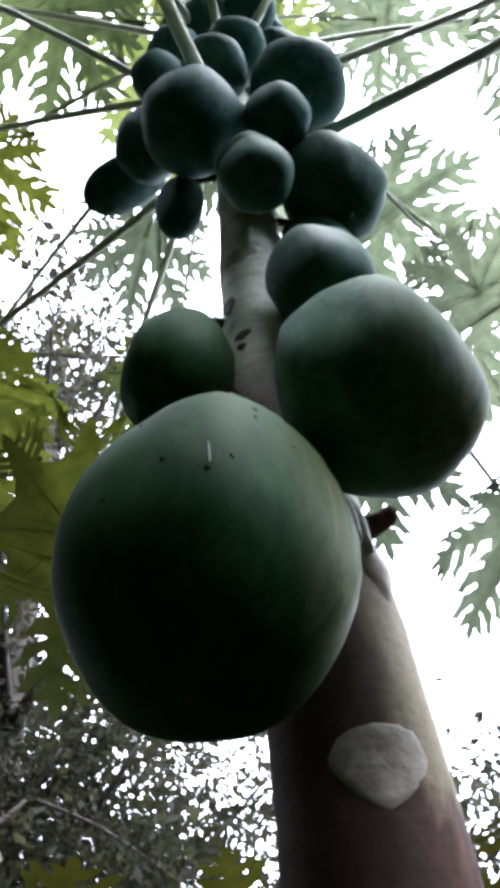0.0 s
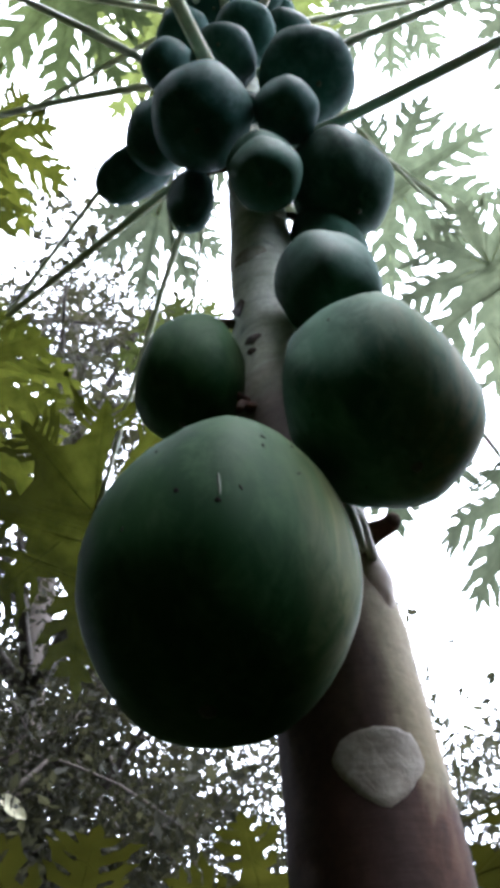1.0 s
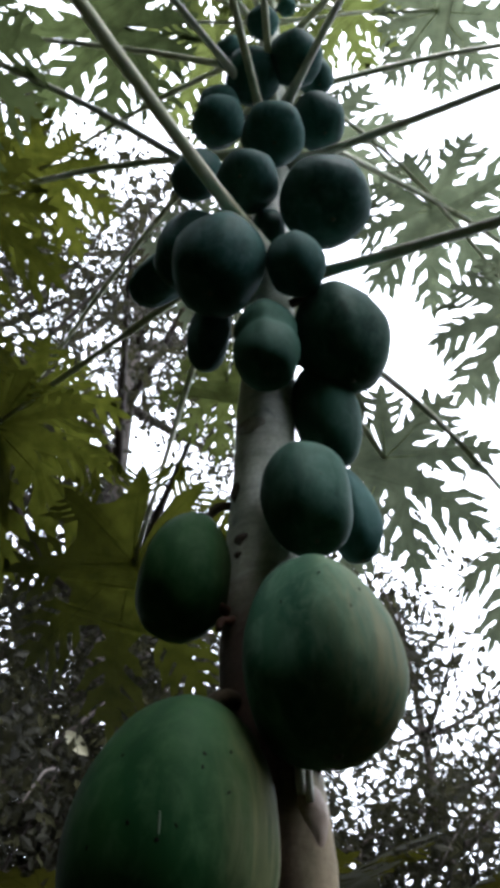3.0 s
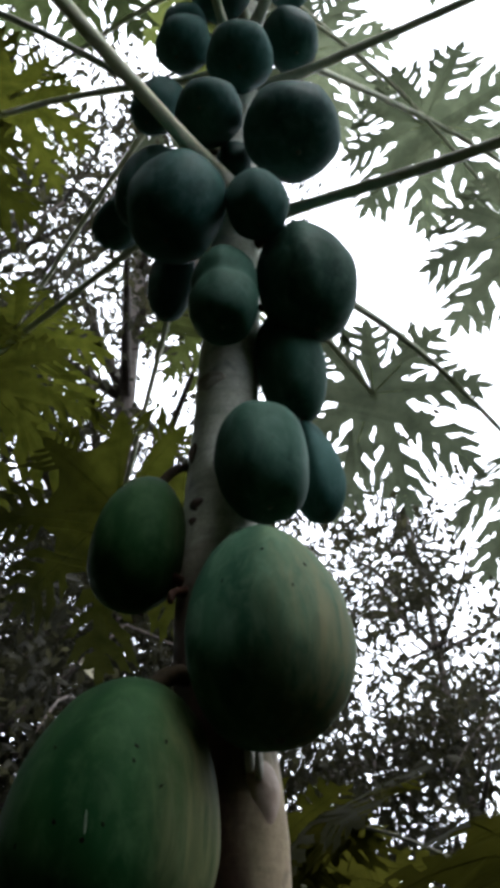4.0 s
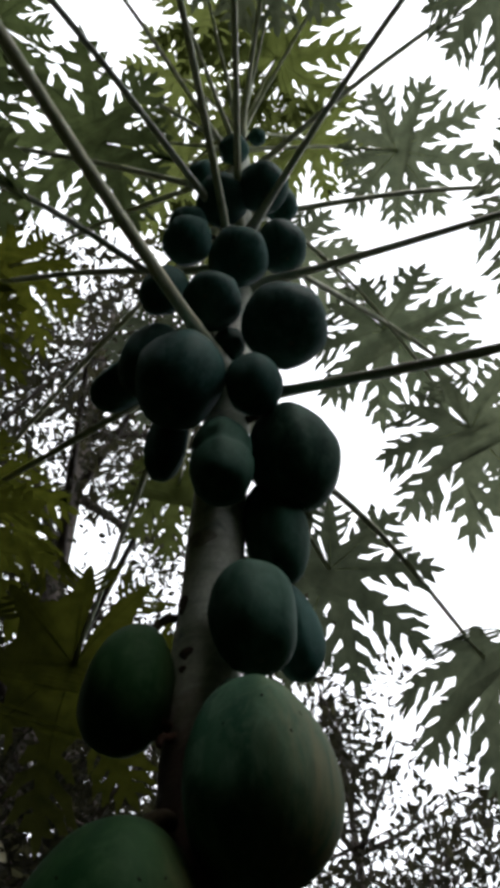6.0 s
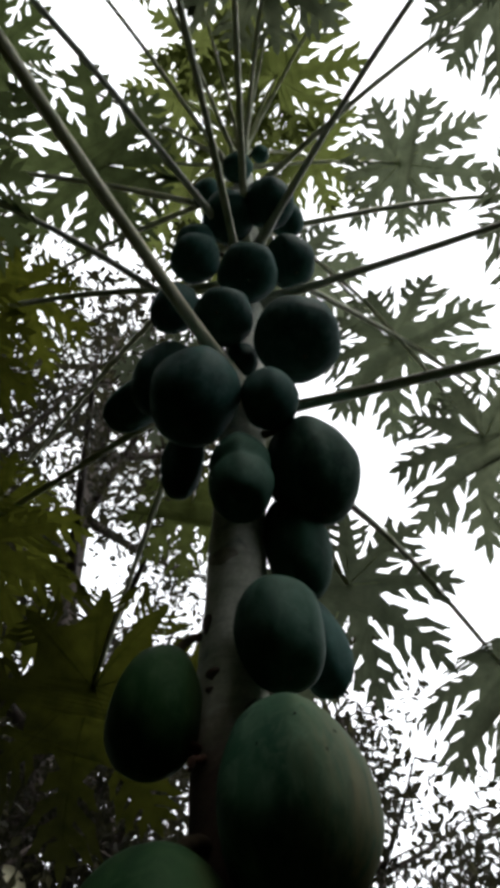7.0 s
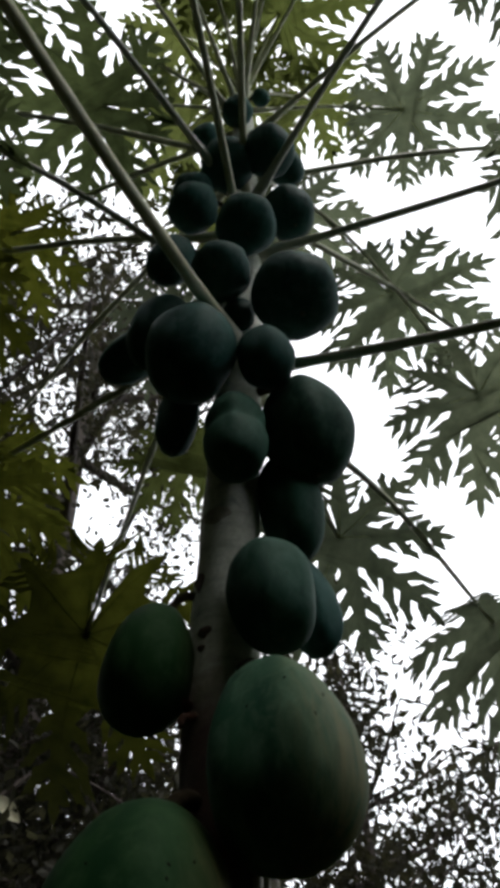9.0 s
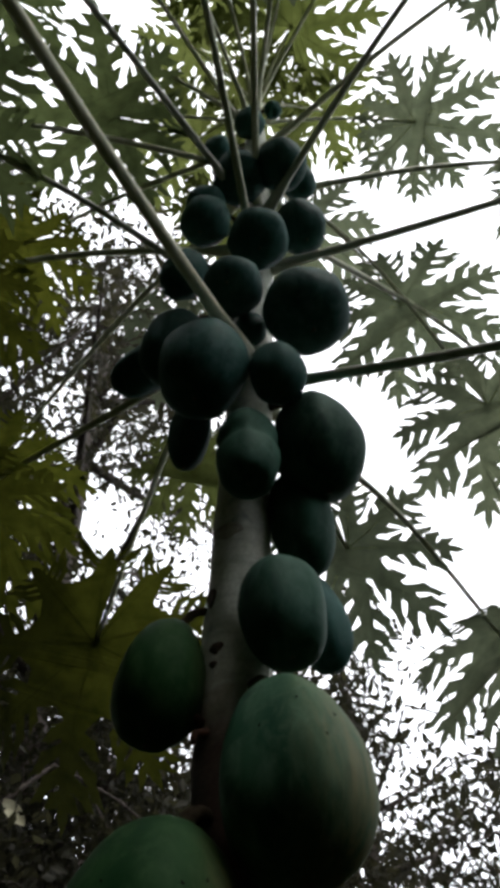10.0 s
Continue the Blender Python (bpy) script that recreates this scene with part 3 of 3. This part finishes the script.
BIG = "large waxy dark green papaya hanging low on the trunk"
MID = "medium unripe dark green papaya hanging from the trunk"
SMALL = "small young dark green papaya high on the trunk"
FRUIT = [
    ((0.0218, -0.0211, 1.7417), 0.0784, 0.1168, 0.16, 10, dict(skin=fruit_skin_bloom_haze, label=BIG, ridge=0.035)),
    ((-0.1150, -0.0113, 1.5737), 0.0918, 0.1287, 0.12, 10, dict(label="largest green papaya with scratched waxy skin", skin=fruit_skin_shaded)),
    ((-0.1283, 0.0625, 1.9040), 0.0560, 0.0876, 0.13, 8, dict(label=MID, skin=fruit_skin_shaded)),
    ((0.0222, 0.0058, 1.9660), 0.0544, 0.0740, -0.03, 10, dict(label=MID, ridge=0.02, plump=0.5)),
    ((0.0900, 0.0410, 2.3162), 0.0705, 0.1088, 0.06, 6, dict(label=MID, ridge=0.035)),
    ((-0.0208, -0.0119, 2.2398), 0.0470, 0.0853, 0.0, 12, dict(label=MID, waist=0.13, plump=0.42)),
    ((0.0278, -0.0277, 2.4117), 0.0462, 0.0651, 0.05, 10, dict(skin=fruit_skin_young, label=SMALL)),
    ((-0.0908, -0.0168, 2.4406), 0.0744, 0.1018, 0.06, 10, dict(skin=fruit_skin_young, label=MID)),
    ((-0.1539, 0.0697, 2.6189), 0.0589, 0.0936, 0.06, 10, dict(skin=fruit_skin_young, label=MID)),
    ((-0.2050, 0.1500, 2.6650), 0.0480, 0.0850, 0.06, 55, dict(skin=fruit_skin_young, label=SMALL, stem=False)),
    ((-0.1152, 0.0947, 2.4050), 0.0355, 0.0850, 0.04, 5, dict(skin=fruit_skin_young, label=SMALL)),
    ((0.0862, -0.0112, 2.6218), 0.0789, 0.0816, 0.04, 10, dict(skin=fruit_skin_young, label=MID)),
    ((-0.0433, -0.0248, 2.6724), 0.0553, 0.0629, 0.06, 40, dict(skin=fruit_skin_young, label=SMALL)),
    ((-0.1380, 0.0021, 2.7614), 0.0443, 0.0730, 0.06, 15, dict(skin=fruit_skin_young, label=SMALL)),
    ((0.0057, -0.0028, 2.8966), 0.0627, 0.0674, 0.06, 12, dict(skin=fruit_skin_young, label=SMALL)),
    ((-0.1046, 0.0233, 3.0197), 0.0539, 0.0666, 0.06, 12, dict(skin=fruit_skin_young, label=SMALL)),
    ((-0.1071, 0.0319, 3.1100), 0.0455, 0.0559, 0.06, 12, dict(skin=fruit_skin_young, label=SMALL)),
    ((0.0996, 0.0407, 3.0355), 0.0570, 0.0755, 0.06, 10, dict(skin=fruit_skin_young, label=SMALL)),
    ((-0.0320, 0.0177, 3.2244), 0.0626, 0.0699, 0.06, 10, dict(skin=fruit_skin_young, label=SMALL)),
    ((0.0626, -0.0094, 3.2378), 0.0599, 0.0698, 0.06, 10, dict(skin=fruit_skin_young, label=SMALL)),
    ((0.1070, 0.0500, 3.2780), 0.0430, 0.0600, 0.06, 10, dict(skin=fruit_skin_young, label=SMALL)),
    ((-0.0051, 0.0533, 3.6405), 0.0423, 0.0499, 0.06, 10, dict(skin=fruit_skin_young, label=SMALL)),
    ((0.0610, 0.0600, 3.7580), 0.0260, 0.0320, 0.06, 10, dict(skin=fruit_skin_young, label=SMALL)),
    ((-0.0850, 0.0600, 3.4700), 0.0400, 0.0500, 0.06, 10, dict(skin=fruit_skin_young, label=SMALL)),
    ((0.0600, 0.0824, 2.1900), 0.0480, 0.1010, 0.05, 6, dict(label=MID)),
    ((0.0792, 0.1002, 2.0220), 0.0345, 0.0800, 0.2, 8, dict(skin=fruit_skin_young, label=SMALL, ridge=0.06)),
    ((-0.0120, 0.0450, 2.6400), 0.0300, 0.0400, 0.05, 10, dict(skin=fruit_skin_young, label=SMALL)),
]
made = [papaya(at, a, c, pear, lean, seed=i, **more) for i, (at, a, c, pear, lean, more) in enumerate(FRUIT)]


def skin_mark(fruit, toward, length, width, skin, name, label, tilt=0.0):
    """A low mark on the skin: a streak or a spot where the body faces the given way."""
    body = next(c for c in fruit.children if c.name.startswith("fruit_body")).data
    way = Vector(toward).normalized()
    v = max(body.vertices, key=lambda p: p.co.normalized().dot(way))
    nrm = v.normal.normalized()
    up = (Vector((0, 0, 1)) - nrm * nrm.z).normalized()
    side = nrm.cross(up)
    up, side = up * math.cos(tilt) + side * math.sin(tilt), side * math.cos(tilt) - up * math.sin(tilt)
    at = Vector(fruit.location) + v.co
    bm = bmesh.new()
    rows = []
    for i in range(9):
        k = i / 8
        half = width * math.sin(math.pi * (0.06 + 0.88 * k)) ** 0.6
        p = at + up * length * (k - 0.5) - nrm * (0.5 * (length * (k - 0.5)) ** 2 / 0.1)
        rows.append([bm.verts.new(p + side * half * s + nrm * h) for s, h in ((-1, -0.0004), (-0.4, 0.0005), (0.4, 0.0005), (1, -0.0004))])
    for p, q in zip(rows, rows[1:]):
        for e in range(3):
            bm.faces.new((p[e], p[e + 1], q[e + 1], q[e]))
    bmesh.ops.recalc_face_normals(bm, faces=bm.faces)
    part(name, bm, skin, fruit, label)


rng = random.Random(2)
skin_mark(made[1], (0.02, -0.98, -0.30), 0.018, 0.0012, sap_dry, "sap_streak", "pale dried sap streak")
skin_mark(made[1], (0.02, -0.98, -0.42), 0.004, 0.0022, spot_skin, "skin_spot", "small dark spot")
for k in range(13):
    f = made[1] if k < 9 else made[0]
    way = (rng.uniform(-0.8, 0.9), -1.0, rng.uniform(-0.5, 0.7))
    skin_mark(f, way, rng.uniform(0.003, 0.006), rng.uniform(0.001, 0.002), spot_skin, "skin_spot", "small dark spot", rng.uniform(-1, 1))


# ---- neighbouring young papaya plants ----
def young_papaya(x, y, high, leaves, seed, hub=None):
    rng = random.Random(seed)
    tree = thing("young_papaya", (x, y, 0), "young papaya plant with broad olive green leaves beside the tall tree", "tree", "young papaya plants")
    bm = bmesh.new()
    pts = [Vector((x + 0.03 * math.sin(k), y, high * k / 10)) for k in range(11)]
    tube(bm, pts, [0.035 - 0.0022 * k for k in range(11)], 12, 0.05)
    part("trunk", bm, bark, tree)
    for k in range(leaves):
        az = 360 * k / leaves + rng.uniform(-18, 18)
        root = pts[-1] - Vector((0, 0, 0.03 * k))
        # the blades lean towards the bright side of the clearing
        lean = rng.uniform(22, 42)
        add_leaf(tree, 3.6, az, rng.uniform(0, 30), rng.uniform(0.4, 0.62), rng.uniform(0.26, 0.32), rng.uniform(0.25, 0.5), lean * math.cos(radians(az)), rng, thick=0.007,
                 end=hub if k == 0 else None, twist=-lean * math.sin(radians(az)), root=root, lobes=8, green=leaf_young_shaded, broad=0.36, skin=stalk_young)


young_papaya(0.50, 1.36, 1.76, 7, 3, (0.064, 1.19, 1.9))
young_papaya(0.15, 1.95, 1.75, 7, 5)
young_papaya(-0.40, 1.75, 1.82, 8, 8)
young_papaya(1.5, 2.6, 2.0, 8, 4)


# ---- trees all round ----
def forest_tree(x, y, high, spread, crown_low, clumps, per, leaf, seed, label, loose=0.22):
    rng = random.Random(seed)
    npr = np.random.RandomState(seed)
    tree = thing("tree", (x, y, 0), label, "tree", "trees round the clearing")
    bm = bmesh.new()
    lean = Vector((rng.uniform(-0.6, 0.6), rng.uniform(-0.6, 0.6), 0))
    stem = bend([Vector((x, y, -0.05)), Vector((x, y, high * 0.4)) + lean * 0.4, Vector((x, y, high * 0.93)) + lean], 7)
    tube(bm, stem, [high * 0.016 * (1 - 0.85 * i / (len(stem) - 1)) for i in range(len(stem))], 9, 0.1)
    centres = []
    limbs = max(6, clumps // 6)
    for i in range(limbs):
        k = crown_low / high + (0.92 - crown_low / high) * (i + rng.random()) / limbs
        at = stem[min(len(stem) - 1, int(k / 0.93 * (len(stem) - 1)))]
        az = rng.uniform(0, 360)
        reach = spread * (1.05 - 0.6 * abs(k - 0.5)) * rng.uniform(0.6, 1.1)
        d = compass(az, rng.uniform(5, 40))
        limb = bend([at, at + d * reach * 0.5 + Vector((0, 0, -0.05 * reach)), at + d * reach], 4)
        tube(bm, limb, [high * 0.005 * (1 - 0.8 * j / (len(limb) - 1)) for j in range(len(limb))], 6)
        for j in range(clumps // limbs):
            q = limb[rng.randrange(2, len(limb))] + Vector((rng.gauss(0, 0.45), rng.gauss(0, 0.45), rng.gauss(0, 0.4)))
            near = min(limb, key=lambda p: (p - q).length)
            twig = bend([near, near.lerp(q, 0.5) + Vector((0, 0, 0.06)), q], 2)
            tube(bm, twig, [0.012, 0.01, 0.008, 0.006, 0.003][:len(twig)], 4)
            centres.append(q)
    part("trunk", bm, wood, tree)
    cs = np.array([c[:] for c in centres])
    n = len(cs) * per
    c = np.repeat(cs, per, 0) + npr.normal(0, 1, (n, 3)) * np.array([loose, loose, loose * 0.85])
    u = npr.normal(0, 1, (n, 3))
    u[:, 2] -= 0.6
    u /= np.linalg.norm(u, axis=1)[:, None]
    w = np.cross(u, npr.normal(0, 1, (n, 3)))
    w /= np.linalg.norm(w, axis=1)[:, None]
    ln = leaf * npr.uniform(0.6, 1.3, (n, 1))
    v = np.empty((n, 4, 3))
    nor = np.cross(u, w)
    v[:, 0], v[:, 2] = c, c + u * ln
    v[:, 1] = c + u * ln * 0.45 + w * ln * 0.24 + nor * ln * 0.06
    v[:, 3] = c + u * ln * 0.45 - w * ln * 0.24 + nor * ln * 0.06
    v = v.reshape(-1, 3) - np.array([x, y, 0])
    i = np.arange(n)[:, None] * 4
    f = np.concatenate([i + np.array([[0, 1, 2]]), i + np.array([[0, 2, 3]])], 1).reshape(-1, 3)
    me = bpy.data.meshes.new("crown")
    me.from_pydata(v.tolist(), [], f.tolist())
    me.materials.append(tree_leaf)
    crown = new("crown", me)
    crown.parent = tree
    return tree


FAR = "small-leaved tree with an open speckled crown behind the clearing"
# place, height, spread, foot of the crown, clumps, leaves to a clump, leaf length
for x, y, high, spread, low, clumps, per, leaf, seed in [
        (-3.3, 4.4, 11.5, 2.6, 2.0, 120, 125, 0.105, 11), (-1.7, 5.6, 13.5, 2.4, 1.6, 225, 125, 0.092, 12), (1.45, 7.0, 7.2, 1.35, 3.9, 84, 62, 0.115, 13),
        (3.7, 7.4, 5.3, 2.2, 3.0, 96, 90, 0.105, 14), (-5.6, 1.6, 11.0, 2.6, 2.0, 120, 120, 0.13, 15), (6.6, 4.6, 6.5, 2.2, 1.4, 90, 120, 0.12, 16),
        (-6.2, 8.0, 12.0, 3.0, 2.0, 110, 120, 0.13, 20), (-2.7, 10.5, 10.8, 3.0, 1.4, 150, 110, 0.15, 21), (-2.3, 4.6, 5.5, 2.0, 1.2, 130, 250, 0.068, 25),
        (-0.65, 6.4, 5.7, 1.7, 1.2, 160, 240, 0.075, 26), (-3.4, 2.6, 9.5, 2.1, 3.0, 125, 135, 0.105, 24)]:
    grown = forest_tree(x, y, high, spread, low, clumps, per, leaf, seed, FAR)
    if seed == 25:
        host = grown

# a dead leaf caught among the twigs
bm = bmesh.new()
rows = []
for i in range(9):
    k = i / 8
    half = 0.05 * math.sin(math.pi * min(0.97, 0.08 + 0.92 * k)) ** 0.7
    mid = Vector((-1.36 + 0.15 * k, 4.0 + 0.03 * math.sin(3 * k), 3.63 - 0.07 * k - 0.06 * k * k))
    rows.append([bm.verts.new(mid + Vector((0.25, 0.1, 1)).normalized() * half * e + Vector((0, -0.02 * abs(e), 0))) for e in (-1, -0.4, 0.4, 1)])
for p, q in zip(rows, rows[1:]):
    for e in range(3):
        bm.faces.new((p[e], p[e + 1], q[e + 1], q[e]))
part("withered_leaf", bm, dead_leaf, host, "pale dry leaf caught among the twigs")


# ---- unseen foliage ring, added to block low sky light round the clearing ----
def light_screen():
    npr = np.random.RandomState(31)
    n = 270000
    az = npr.uniform(0, math.tau, n)
    front = np.cos(az) > 0.5
    r = npr.uniform(5.2, 8.2, n)
    side = (np.cos(az) < 0.62) & (np.abs(np.sin(az)) > 0.6)
    z = npr.uniform(0, 1, n) ** 0.85 * np.where(front, 1.8, np.where(side, np.where(np.sin(az) < 0, 11.5, 4.2), 12.5)) * npr.uniform(0.7, 1.1, n)
    # a low layer over the ground, added to cut light bounced upward
    low = np.arange(n) < 60000
    r = np.where(low, 6.0 * npr.uniform(0, 1, n) ** 0.5, r)
    z = np.where(low, 0.55 * npr.uniform(0, 1, n), z)
    c = np.stack([np.sin(az) * r, np.cos(az) * r, z], 1)
    u = npr.normal(0, 1, (n, 3))
    u /= np.linalg.norm(u, axis=1)[:, None]
    w = np.cross(u, npr.normal(0, 1, (n, 3)))
    w /= np.linalg.norm(w, axis=1)[:, None]
    ln = 0.42 * npr.uniform(0.6, 1.3, (n, 1))
    v = np.stack([c, c + u * ln * 0.45 + w * ln * 0.26, c + u * ln, c + u * ln * 0.45 - w * ln * 0.26], 1).reshape(-1, 3)
    i = np.arange(n)[:, None] * 4
    f = np.concatenate([i + np.array([[0, 1, 2]]), i + np.array([[0, 2, 3]])], 1).reshape(-1, 3)
    me = bpy.data.meshes.new("light_screen")
    me.from_pydata(v.tolist(), [], f.tolist())
    me.materials.append(screen_leaf)
    tagged(new("light_screen", me), "added ring of dense dark foliage, out of view, that blocks low sky light", "bushes", kind="stuff")


light_screen()
